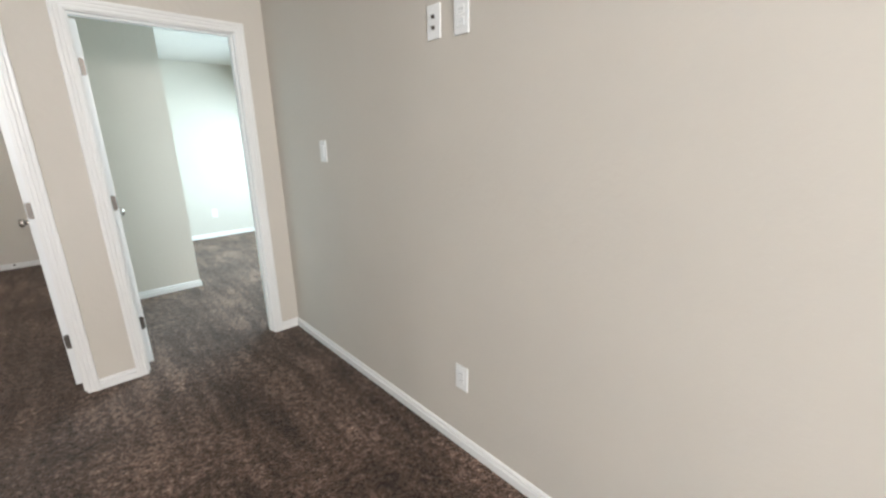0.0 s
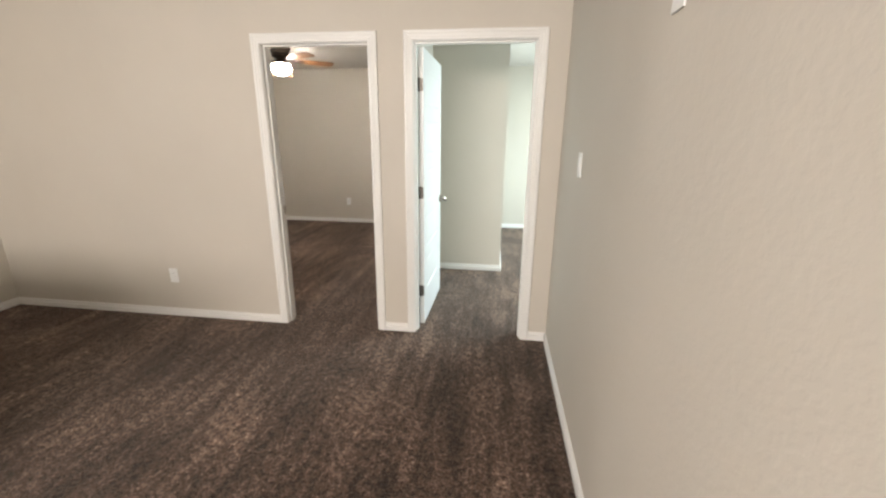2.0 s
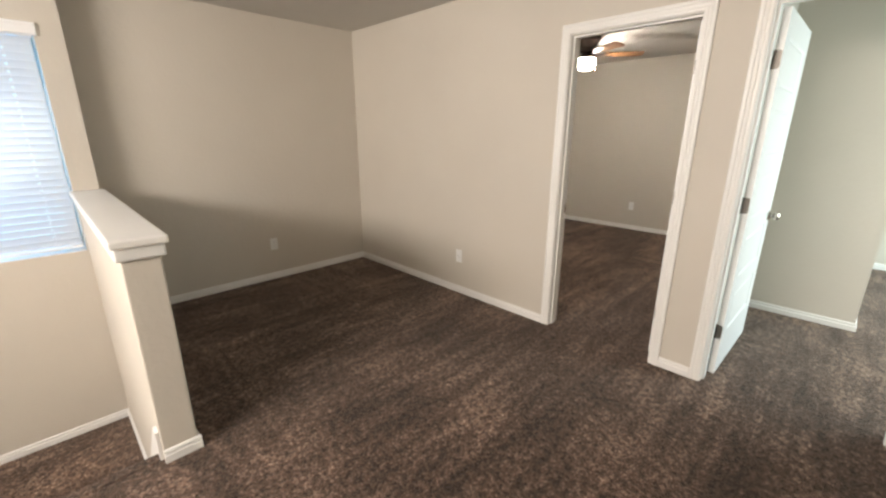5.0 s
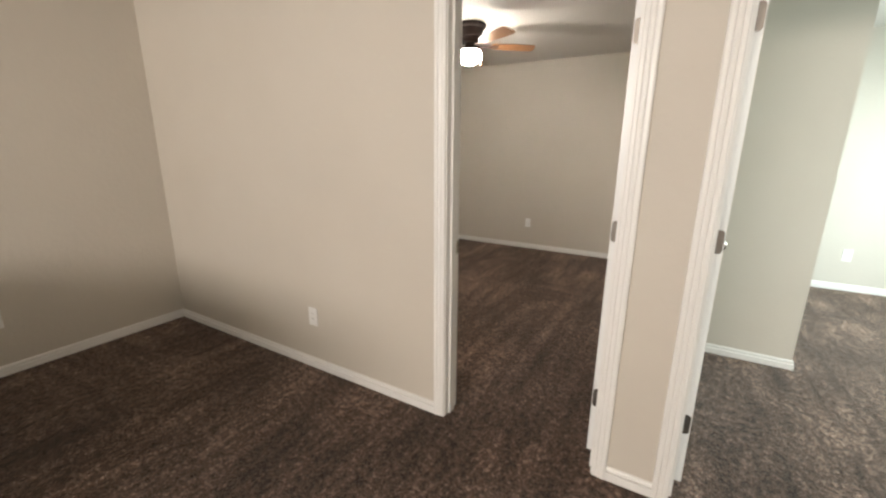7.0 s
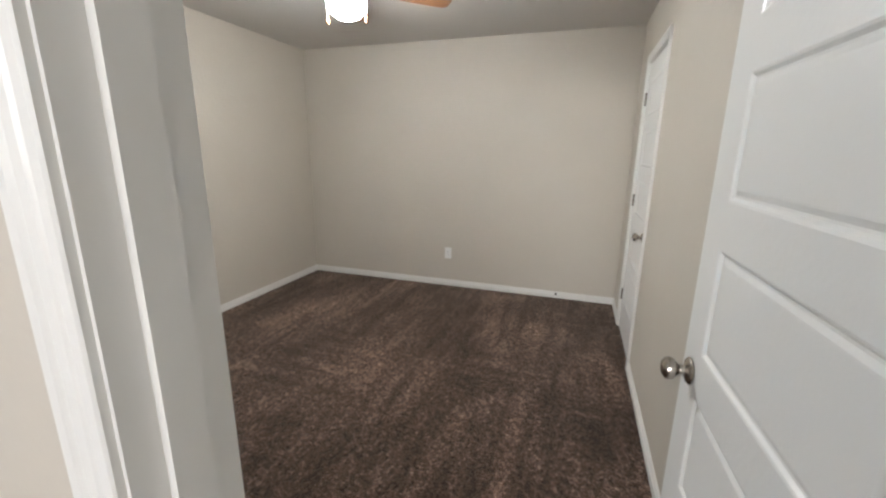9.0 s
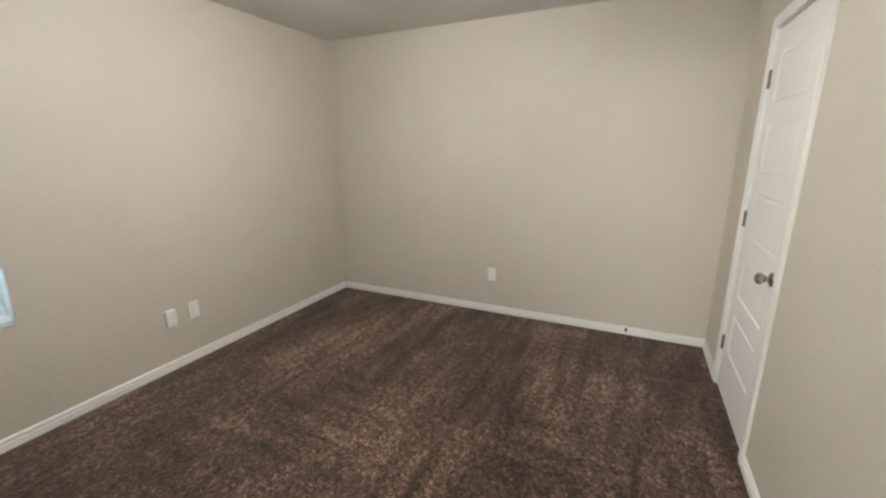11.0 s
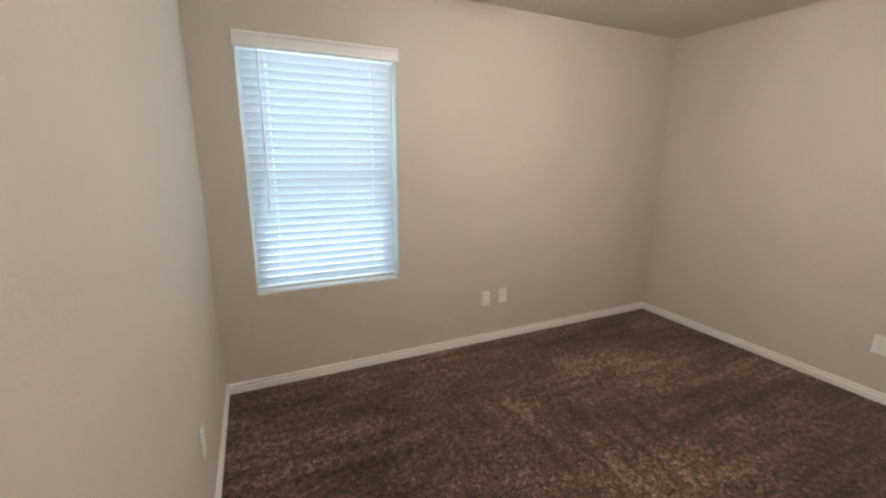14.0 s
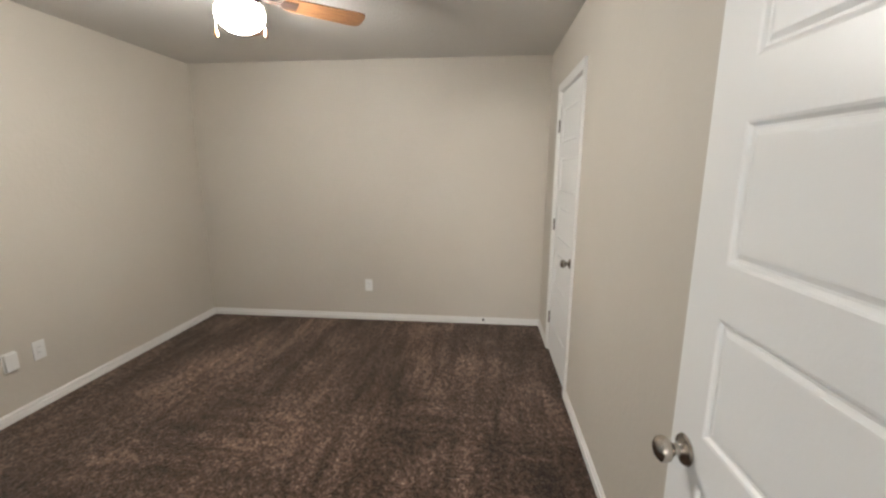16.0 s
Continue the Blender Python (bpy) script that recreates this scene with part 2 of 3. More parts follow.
setting("floor_south", holed(-2.1, STEP, SOUTH, -0.5, [], -0.25, 0, FLAT), CARPET, "dark brown carpet behind the stairwell", "carpet")

# ceilings
setting("ceiling_landing", holed(LEFT - 0.16, HALL_R, SOUTH, DOORWALL0, [], HIGH, HIGH + 0.12, FLAT), CEILING, "off-white textured ceiling over the landing", "ceiling")
setting("ceiling_bedroom", holed(LEFT, BED_R, DOORWALL1, FAR, [], HIGH, HIGH + 0.12, FLAT), CEILING, "off-white textured bedroom ceiling", "ceiling")
setting("ceiling_side_room", holed(BED_R + 0.12, EAST, DOORWALL1, FAR, [], HIGH, HIGH + 0.12, FLAT), CEILING, "off-white textured ceiling of the side room", "ceiling")

# walls
PAINT = "greige painted drywall with orange-peel texture"
setting("wall_doors", holed(LEFT, EAST, 0, HIGH, [(D1[0] - J, D1[1] + J, 0, DOOR_H + J), (D2[0] - J, D2[1] + J, 0, DOOR_H + J)], DOORWALL0, DOORWALL1, ALONG_X), WALL, PAINT + " and two doorways", "wall")
setting("wall_right", holed(SOUTH, DOORWALL0, 0, HIGH, [], HALL_R, HALL_R + 0.12, ALONG_Y), WALL, PAINT + " beside the doorway", "wall")
setting("wall_outer_landing", holed(HALF[1], DOORWALL0 + 0.06, 0, HIGH, [], LEFT - 0.16, LEFT, ALONG_Y), WALL, PAINT + " at the end of the landing", "wall")
setting("wall_outer_bedroom", holed(DOORWALL0 + 0.06, FAR + 0.12, 0, HIGH, [(*WB, *WZ)], LEFT - 0.16, LEFT, ALONG_Y), WALL, PAINT + " around the bedroom window", "wall")
# the second hole is out of view, added for the west lamp
setting("wall_stairwell", holed(SOUTH, HALF[1], -2.9, HIGH, [(*WS, *WZ), (-2.2, -0.9, 0.75, WZ[1])], LEFT - 0.16, WELL, ALONG_Y), WALL, PAINT + " above the stairs", "wall")
setting("wall_far", holed(LEFT, EAST, 0, HIGH, [], FAR, FAR + 0.12, ALONG_X), WALL, PAINT + " at the far end", "wall")
setting("wall_closet", holed(DOORWALL1, FAR, 0, HIGH, [(CL[0] - J, CL[1] + J, 0, DOOR_H + J)], BED_R, BED_R + 0.12, ALONG_Y), WALL, PAINT + " with a closet doorway", "wall")
setting("wall_closet_front", holed(BED_R + 0.12, 0.855, 0, HIGH, [], 4.56, 4.66, ALONG_X), WALL, PAINT + " facing the doorway of the side room", "wall")
setting("wall_closet_side", holed(4.66, FAR, 0, HIGH, [], 0.755, 0.855, ALONG_Y), WALL, PAINT + " leading into the side room", "wall")
# opening is out of view, cut for the added south lamp
setting("wall_south", holed(LEFT, HALL_R, -2.9, HIGH, [(-1.95, 0.45, 1.70, 2.40)], SOUTH - 0.14, SOUTH, ALONG_X), WALL, PAINT + " with an unseen opening added to let light in", "wall")
# opening's place is assumed and out of view, cut for the side room lamp
setting("wall_east", holed(DOORWALL1, FAR, 0, HIGH, [(3.65, 6.25, 0.75, 2.15)], EAST, EAST + 0.14, ALONG_Y), WALL, PAINT + " with an unseen opening added to let light in", "wall")

# stairwell: half wall, steps, landing
half = setting("half_wall", soft_box(WELL, HALF[2], HALF[0], HALF[1], -0.9, HALF[3] - 0.06, 0.008, 3), WALL, "greige drywall half wall beside the stairs", "half wall")
part("cap", soft_box(WELL + 0.001, HALF[2] + 0.035, HALF[0] - 0.030, HALF[1] + 0.030, HALF[3], HALF[3] + 0.035, 0.01, 3), TRIM, half, "white painted wooden cap with a rounded nose")
part("cap_moulding", soft_box(WELL + 0.002, HALF[2] + 0.018, HALF[0] - 0.018, HALF[1] + 0.018, HALF[3] - 0.055, HALF[3] - 0.001, 0.012, 3), TRIM, half, "white moulding under the cap")

stairs = tagged(new("stairs"), "brown carpeted stairs going down to a small landing", "stairs", kind="structure")
for i in range(3):
    bm = soft_box(STEP - 0.25 * (i + 1) - 0.02, STEP - 0.25 * i + 0.004, -0.5, HALF[0] - 0.001, -0.96, -0.19 * (i + 1), 0.015, 3)
    part("step", bm, CARPET, stairs)
part("landing", soft_box(WELL, STEP - 0.755, -0.40, HALF[0] - 0.001, LANDING - 0.3, LANDING, 0.015, 3), CARPET, stairs)
for i in range(8):
    part("step", soft_box(WELL, -2.15, -0.40 - 0.25 * (i + 1), -0.385 - 0.25 * i, LANDING - 0.19 * (i + 1) - 0.3, LANDING - 0.19 * (i + 1), 0.015, 2), CARPET, stairs)
part("nosing", soft_box(STEP - 0.022, STEP + 0.05, -0.5, HALF[0] - 0.001, -0.06, 0.004, 0.02, 4), CARPET, stairs)
setting("wall_under_landing", holed(-0.5, HALF[0], -0.95, -0.25, [], STEP - 0.001, STEP + 0.1, ALONG_Y), WALL, "painted wall under the stair edge", "wall")


def board(name, pts, d0, d1, place, parent=None):
    bm = bmesh.new()
    a = [bm.verts.new(place(u, v, d0)) for u, v in pts]
    b = [bm.verts.new(place(u, v, d1)) for u, v in pts]
    bm.faces.new(a)
    bm.faces.new(b)
    for i in range(len(pts)):
        j = (i + 1) % len(pts)
        bm.faces.new([a[i], a[j], b[j], b[i]])
    return link(name, bm, TRIM, parent)


tagged(board("trim_stair_skirt", [(-1.345, 0.002), (-1.345, 0.15), (-1.40, 0.15), (-2.26, LANDING + 0.075), (-2.26, LANDING), (-2.0, LANDING)], HALF[0] - 0.014, HALF[0] - 0.0005, ALONG_X), "white painted skirt board stepping down beside the stairs", "trim", kind="structure")
tagged(board("trim_lower_skirt", [(-0.33, LANDING + 0.002), (-0.33, LANDING + 0.10), (-0.37, LANDING + 0.12), (-2.4, LANDING - 1.42), (-2.4, LANDING - 1.66), (-0.42, LANDING - 0.16)], WELL + 0.0005, WELL + 0.014, ALONG_Y), "white painted skirt board following the lower stairs", "trim", kind="structure")

# ---- baseboards ----
BASE = [(d, h * 0.82) for d, h in [(0, 0), (0.014, 0), (0.014, 0.043), (0.0125, 0.045), (0.002, 0.047), (0.002, 0.056), (0.0105, 0.059), (0.0105, 0.066), (0.007, 0.073), (0.003, 0.077), (0, 0.078)]]


def baseboard(p, q, out, z=0.0):
    """A run of baseboard from p to q on the wall; out: unit way into the room."""
    bm = bmesh.new()
    rows = []
    for e in (p, q):
        rows.append([bm.verts.new((e[0] + out[0] * d, e[1] + out[1] * d, z + h)) for d, h in BASE])
    n = len(BASE)
    for k in range(n):
        bm.faces.new([rows[0][k], rows[0][(k + 1) % n], rows[1][(k + 1) % n], rows[1][k]])
    bm.faces.new(rows[0])
    bm.faces.new(rows[1])
    return setting("baseboard", bm, TRIM, "white painted baseboard with a grooved top edge", "baseboard")


CW = 0.062                                       # casing with reveal
for p, q, o in (
    ((LEFT, DOORWALL0), (D1[0] - CW, DOORWALL0), (0, -1)), ((D1[1] + CW, DOORWALL0), (D2[0] - CW, DOORWALL0), (0, -1)),
    ((D2[1] + CW, DOORWALL0), (HALL_R, DOORWALL0), (0, -1)), ((HALL_R, SOUTH), (HALL_R, DOORWALL0), (-1, 0)),
    ((LEFT, HALF[1]), (LEFT, DOORWALL0), (1, 0)), ((LEFT, HALF[1]), (HALF[2], HALF[1]), (0, 1)),
    ((HALF[2], HALF[0]), (HALF[2], HALF[1] + 0.014), (1, 0)),
    ((LEFT, DOORWALL1), (LEFT, FAR), (1, 0)), ((LEFT, FAR), (BED_R, FAR), (0, -1)), ((BED_R, DOORWALL1), (BED_R, CL[0] - CW), (-1, 0)),
    ((BED_R, CL[1] + CW), (BED_R, FAR), (-1, 0)), ((LEFT, DOORWALL1), (D1[0] - CW, DOORWALL1), (0, 1)),
    ((BED_R + 0.12, 4.56), (0.855, 4.56), (0, -1)), ((0.855, 4.56 - 0.014), (0.855, FAR), (1, 0)), ((0.855, FAR), (EAST, FAR), (0, -1)),
    ((BED_R + 0.12, DOORWALL1), (BED_R + 0.12, 4.56), (1, 0)), ((D2[1] + CW, DOORWALL1), (EAST, DOORWALL1), (0, 1)),
):
    baseboard(p, q, o)
baseboard((WELL, -0.33), (WELL, HALF[0]), (1, 0), LANDING)
baseboard((WELL, HALF[0]), (-2.26, HALF[0]), (0, -1), LANDING)

# ---- doors ----
CASING = [(0.005, 0), (0.005, 0.009), (0.008, 0.0115), (0.019, 0.0120), (0.022, 0.0100), (0.026, 0.0130), (0.036, 0.0142), (0.040, 0.0125), (0.045, 0.0165), (0.056, 0.0170), (0.062, 0.0140), (0.062, 0)]


def casing(u0, u1, h, face, out, place, parent):
    """Three mitred lengths of moulded casing round an opening."""
    def corner(k, w):
        return ((u0 - w, 0), (u0 - w, h + w), (u1 + w, h + w), (u1 + w, 0))[k]
    for name, k in (("casing", 0), ("head_casing", 1), ("casing", 2)):
        bm = bmesh.new()
        rows = [[bm.verts.new(place(*corner(e, w), face + out * d)) for w, d in CASING] for e in (k, k + 1)]
        n = len(CASING)
        for i in range(n):
            bm.faces.new([rows[0][i], rows[0][(i + 1) % n], rows[1][(i + 1) % n], rows[1][i]])
        bm.faces.new(rows[0])
        bm.faces.new(rows[1])
        part(name, bm, TRIM, parent)


def jamb(u0, u1, h, d0, d1, stop, place, parent):
    """Lining boards and the stop strips of an opening."""
    for name, a, b, v0, v1 in (("jamb", u0 - J, u0, 0, h), ("jamb", u1, u1 + J, 0, h), ("head_jamb", u0 - J, u1 + J, h, h + J)):
        part(name, holed(a, b, v0, v1, [], d0 - 0.001, d1 + 0.001, place), TRIM, parent)
    s0, s1 = stop
    for a, b, v0, v1 in ((u0, u0 + 0.011, 0, h - 0.011), (u1 - 0.011, u1, 0, h - 0.011), (u0, u1, h - 0.011, h)):
        part("stop", holed(a, b, v0, v1, [], s0, s1, place), TRIM, parent)


PANELS = [(0.27, 0.52), (0.62, 0.87), (0.97, 1.22), (1.32, 1.57), (1.67, 1.915)]


def leaf_mesh(name, width, parent, label):
    """Moulded five-panel door leaf: hinge edge at x = 0, running to +x, thickness y 0 to 0.035."""
    st = 0.105
    ob = part(name, holed(0, width, 0.012, 2.035, [(st, width - st, a, b) for a, b in PANELS], 0, 0.035, ALONG_X), DOOR, parent, label)
    for a, b in PANELS:
        bm = bmesh.new()
        for side, y0, s in ((0, 0.0, 1), (1, 0.035, -1)):
            loops = []
            for ins, dep in ((0, 0.0), (0.005, 0.0015), (0.011, 0.0065), (0.016, 0.0068), (0.026, 0.0030), (0.030, 0.0027)):
                loops.append([bm.verts.new((x, y0 + s * dep, z)) for x, z in ((st + ins, a + ins), (width - st - ins, a + ins), (width - st - ins, b - ins), (st + ins, b - ins))])
            for p, q in zip(loops, loops[1:]):
                for k in range(4):
                    bm.faces.new([p[k], p[(k + 1) % 4], q[(k + 1) % 4], q[k]])
            bm.faces.new(loops[-1])
        part("panel", bm, DOOR, ob)
    return ob


KNOB = [(0, 0.001), (0.032, 0.001), (0.033, 0.004), (0.030, 0.008), (0.016, 0.012), (0.012, 0.016), (0.012, 0.026), (0.017, 0.031), (0.025, 0.038), (0.0275, 0.046), (0.0255, 0.055), (0.017, 0.062), (0.006, 0.065), (0, 0.065)]


def knob(parent, m):
    ob = smooth(part("door_knob", turned(KNOB), NICKEL, parent, "satin nickel round door knob"), 30)
    ob.matrix_local = m
    return ob


def rounded_plate(bm, wide, place):
    """A hinge plate: outer corners rounded; place(u, v, d)."""
    outline = [(0.0, -0.044), (wide - 0.012, -0.044), (wide - 0.004, -0.041), (wide, -0.033), (wide, 0.033), (wide - 0.004, 0.041), (wide - 0.012, 0.044), (0.0, 0.044)]
    a = [bm.verts.new(place(u, v, -0.001)) for u, v in outline]
    b = [bm.verts.new(place(u, v, 0.0022)) for u, v in outline]
    bm.faces.new(a)
    bm.faces.new(b)
    for i in range(len(outline)):
        j = (i + 1) % len(outline)
        bm.faces.new([a[i], a[j], b[j], b[i]])


def knuckle(bm, x, y, r=0.006):
    ring = [[bm.verts.new((x + r * math.cos(k * math.pi / 5), y + r * math.sin(k * math.pi / 5), z)) for k in range(10)] for z in (-0.046, 0.046)]
    for k in range(10):
        bm.faces.new([ring[0][k], ring[0][(k + 1) % 10], ring[1][(k + 1) % 10], ring[1][k]])
    bm.faces.new(ring[0])
    bm.faces.new(ring[1])


def hinge(root, leaf, x, s, z):
    """Butt hinge: a plate on the jamb face at x (s: way into the opening), a knuckle, and a plate on the leaf's edge."""
    bm = bmesh.new()
    rounded_plate(bm, 0.034, lambda u, v, d: (x + s * d, 3.121 - u, v))
    knuckle(bm, x + s * 0.003, 3.127)
    ob = part("hinge", bm, STEEL, root, "satin nickel butt hinge")
    ob.location = (0, 0, z)
    bm = bmesh.new()
    rounded_plate(bm, 0.034, lambda u, v, d: (-d, u - 0.002, v))
    ob = part("hinge_plate", bm, STEEL, leaf, "satin nickel hinge plate")
    ob.location = (0, 0, z)


def open_door(name, u0, u1, hinge_x, swing, label):
    """A doorway in the wall of the two doors, its leaf swung into the far side. swing: matrix of the leaf."""
    root = tagged(new(name), label, "door", kind="structure")
    jamb(u0, u1, DOOR_H, DOORWALL0, DOORWALL1, (3.035, 3.080), ALONG_X, root)
    casing(u0, u1, DOOR_H, DOORWALL0, -1, ALONG_X, root)
    casing(u0, u1, DOOR_H, DOORWALL1, 1, ALONG_X, root)
    width = u1 - u0 - 0.006
    leaf = leaf_mesh("leaf", width, root, "white moulded five-panel door leaf standing open")
    leaf.matrix_local = swing
    knob(leaf, pose(width - 0.06, 0.0, 0.91, 90, 0, 0))
    knob(leaf, pose(width - 0.06, 0.035, 0.91, -90, 0, 0))
    part("latch_plate", soft_box(width - 0.0005, width + 0.0015, 0.006, 0.029, 0.872, 0.935, 0.0006, 1), NICKEL, leaf, "satin nickel latch plate")
    return root, leaf


# bedroom door: hinged on its right jamb
OPEN1 = 88
door_1, leaf_1 = open_door("door_1", *D1, D1[1], Matrix.Translation((D1[1] - 0.002, 3.127, 0)) @ Matrix.Rotation(radians(180 - OPEN1), 4, "Z") @ Matrix.Translation((0.003, 0.006, 0)), "white five-panel bedroom door standing open in a cased doorway")
for z in (0.29, 1.06, 1.80):
    hinge(door_1, leaf_1, D1[1], -1, z)
part("strike_plate", soft_box(D1[0] - 0.0005, D1[0] + 0.002, 3.088, 3.117, 0.872, 0.935, 0.0008, 1), NICKEL, door_1, "satin nickel strike plate")

# side room door: hinged on its left jamb
door_2, leaf_2 = open_door("door_2", *D2, D2[0], Matrix.Translation((D2[0] + 0.002, 3.127, 0)) @ Matrix.Rotation(radians(89), 4, "Z") @ Matrix.Diagonal((1, -1, 1, 1)) @ Matrix.Translation((0.003, 0.006, 0)), "white five-panel side room door standing wide open")
for z in (0.29, 1.06, 1.80):
    hinge(door_2, leaf_2, D2[0], 1, z)
part("strike_plate", soft_box(D2[1] - 0.002, D2[1] + 0.0005, 3.088, 3.117, 0.872, 0.935, 0.0008, 1), NICKEL, door_2, "satin nickel strike plate")

# closet door, shut
door_3 = tagged(new("door_3"), "white five-panel closet door, shut, in a white casing", "door", kind="structure")
jamb(*CL, DOOR_H, BED_R, BED_R + 0.12, (BED_R + 0.04, BED_R + 0.08), ALONG_Y, door_3)
casing(*CL, DOOR_H, BED_R, -1, ALONG_Y, door_3)
leaf_3 = leaf_mesh("leaf", CL[1] - CL[0] - 0.006, door_3, "white moulded five-panel door leaf")
leaf_3.matrix_local = pose(BED_R + 0.003, CL[1] - 0.003, 0, 0, 0, -90)
knob(leaf_3, pose(CL[1] - CL[0] - 0.066, 0.0, 0.885, 90, 0, 0))
for z in (0.29, 1.06, 1.80):
    bm = bmesh.new()
    knuckle(bm, BED_R - 0.004, CL[1] - 0.001, 0.0065)
    box(bm, BED_R - 0.001, BED_R + 0.002, CL[1] - 0.012, CL[1] + 0.004, -0.044, 0.044)
    part("hinge", bm, STEEL, door_3, "satin nickel butt hinge").location = (0, 0, z)


# ---- windows and blinds ----
def window(name, y0, y1, face, label):
    """Single-hung vinyl window in the outer wall, set in a drywall return."""
    root = tagged(new(name), label, "window", kind="structure")
    z0, z1 = WZ
    x0, x1 = LEFT - 0.155, LEFT - 0.10
    part("window_frame", holed(y0 + 0.001, y1 - 0.001, z0 + 0.001, z1 - 0.001, [(y0 + 0.035, y1 - 0.035, z0 + 0.035, z1 - 0.035)], x0, x1, ALONG_Y), VINYL, root)
    mid = (z0 + z1) / 2 - 0.02
    for nm, a, b, d in (("upper_sash", mid - 0.02, z1 - 0.036, x0 + 0.004), ("lower_sash", z0 + 0.036, mid + 0.02, x0 + 0.028)):
        s = part(nm, holed(y0 + 0.036, y1 - 0.036, a, b, [(y0 + 0.07, y1 - 0.07, a + 0.035, b - 0.035)], d, d + 0.022, ALONG_Y), VINYL, root)
        g = part("pane", holed(y0 + 0.068, y1 - 0.068, a + 0.033, b - 0.033, [], d + 0.009, d + 0.013, ALONG_Y), GLASS, s, "clear glass pane")
        g.visible_shadow = False
    part("window_sill", soft_box(x1 + 0.001, face + 0.003, y0 + 0.001, y1 - 0.001, z0 + 0.0005, z0 + 0.008, 0.003, 2), TRIM, root, "white sill")
    return root


PITCH, SLATS = 0.0462, 29


def slat_mesh(width):
    """One crowned slat with two cord slots; lies along y, middle at the origin."""
    a = 0.13
    cuts = (a, a + 0.009, width - a - 0.009, width - a)
    us = [0.0, *cuts, width]
    vs = [-0.025, -0.016, -0.007, -0.0022, 0.0022, 0.007, 0.016, 0.025]
    bm = slab(us, vs, lambda i, j: not (i in (1, 3) and j == 3), -0.0013, 0.0013, lambda u, v, d: (v, u - width / 2, d + 0.0022 * (1 - (v / 0.025) ** 2)))
    bmesh.ops.recalc_face_normals(bm, faces=bm.faces)
    me = bpy.data.meshes.new("slat")
    bm.to_mesh(me)
    bm.free()
    me.materials.append(SLAT)
    return me


def blind(y0, y1, face, tilt, label):
    """Faux-wood blind inside a window opening; its valance stands proud of the wall."""
    root = tagged(new("window_blind"), label, "window blind", group="window blinds")
    xm = face - 0.036
    top = WZ[1] - 0.052
    w = y1 - y0 - 0.040
    me = slat_mesh(w)
    for i in range(SLATS):
        s = new("slat", me)
        s.parent = root
        s.matrix_local = pose(xm + random.uniform(-0.0006, 0.0006), (y0 + y1) / 2 + random.uniform(-0.001, 0.001), top - 0.028 - i * PITCH, random.uniform(-0.06, 0.06), tilt + random.uniform(-0.5, 0.5), 0)
    zb = top - 0.028 - SLATS * PITCH
    part("head_rail", soft_box(xm - 0.028, xm + 0.028, y0 + 0.008, y1 - 0.008, top, WZ[1] - 0.002, 0.003, 1), VINYL, root)
    bm = bmesh.new()
    prof = [(0.0, 0), (0.010, 0), (0.013, 0.006), (0.010, 0.014), (0.010, 0.052), (0.014, 0.058), (0.016, 0.068), (0.010, 0.074), (0, 0.074)]
    rows = [[bm.verts.new((face + 0.002 + d, y, WZ[1] - 0.045 + h)) for d, h in prof] for y in (y0 - 0.006, y1 + 0.016)]
    for k in range(len(prof)):
        bm.faces.new([rows[0][k], rows[0][(k + 1) % len(prof)], rows[1][(k + 1) % len(prof)], rows[1][k]])
    bm.faces.new(rows[0])
    bm.faces.new(rows[1])
    part("valance", bm, VINYL, root, "white moulded valance")
    part("bottom_rail", soft_box(xm - 0.024, xm + 0.024, y0 + 0.011, y1 - 0.011, zb - 0.004, zb + 0.014, 0.004, 2), VINYL, root, "thick white bottom rail")
    for y in (y0 + 0.149, y1 - 0.149):
        for dx in (-0.024, 0.024):
            part("ladder_cord", tube([(xm + dx, y, top), (xm + dx, y, zb)], 0.0009, 5), VINYL, root)
    part("tilt_wand", tube([(xm + 0.040, y0 + 0.115, top + 0.01), (xm + 0.041, y0 + 0.113, top - 0.45), (xm + 0.043, y0 + 0.11, top - 0.90)], 0.0042, 8), PLASTIC, root, "clear plastic tilt wand")
    return root


window("window_1", *WB, LEFT, "white single-hung vinyl bedroom window in a drywall return")
window("window_2", *WS, WELL, "white single-hung vinyl window above the stairs")
blind(*WB, LEFT, -70, "white faux-wood blind, nearly closed, in the bedroom window")
blind(*WS, WELL, -69, "white faux-wood blind, nearly closed, in the stairwell window")


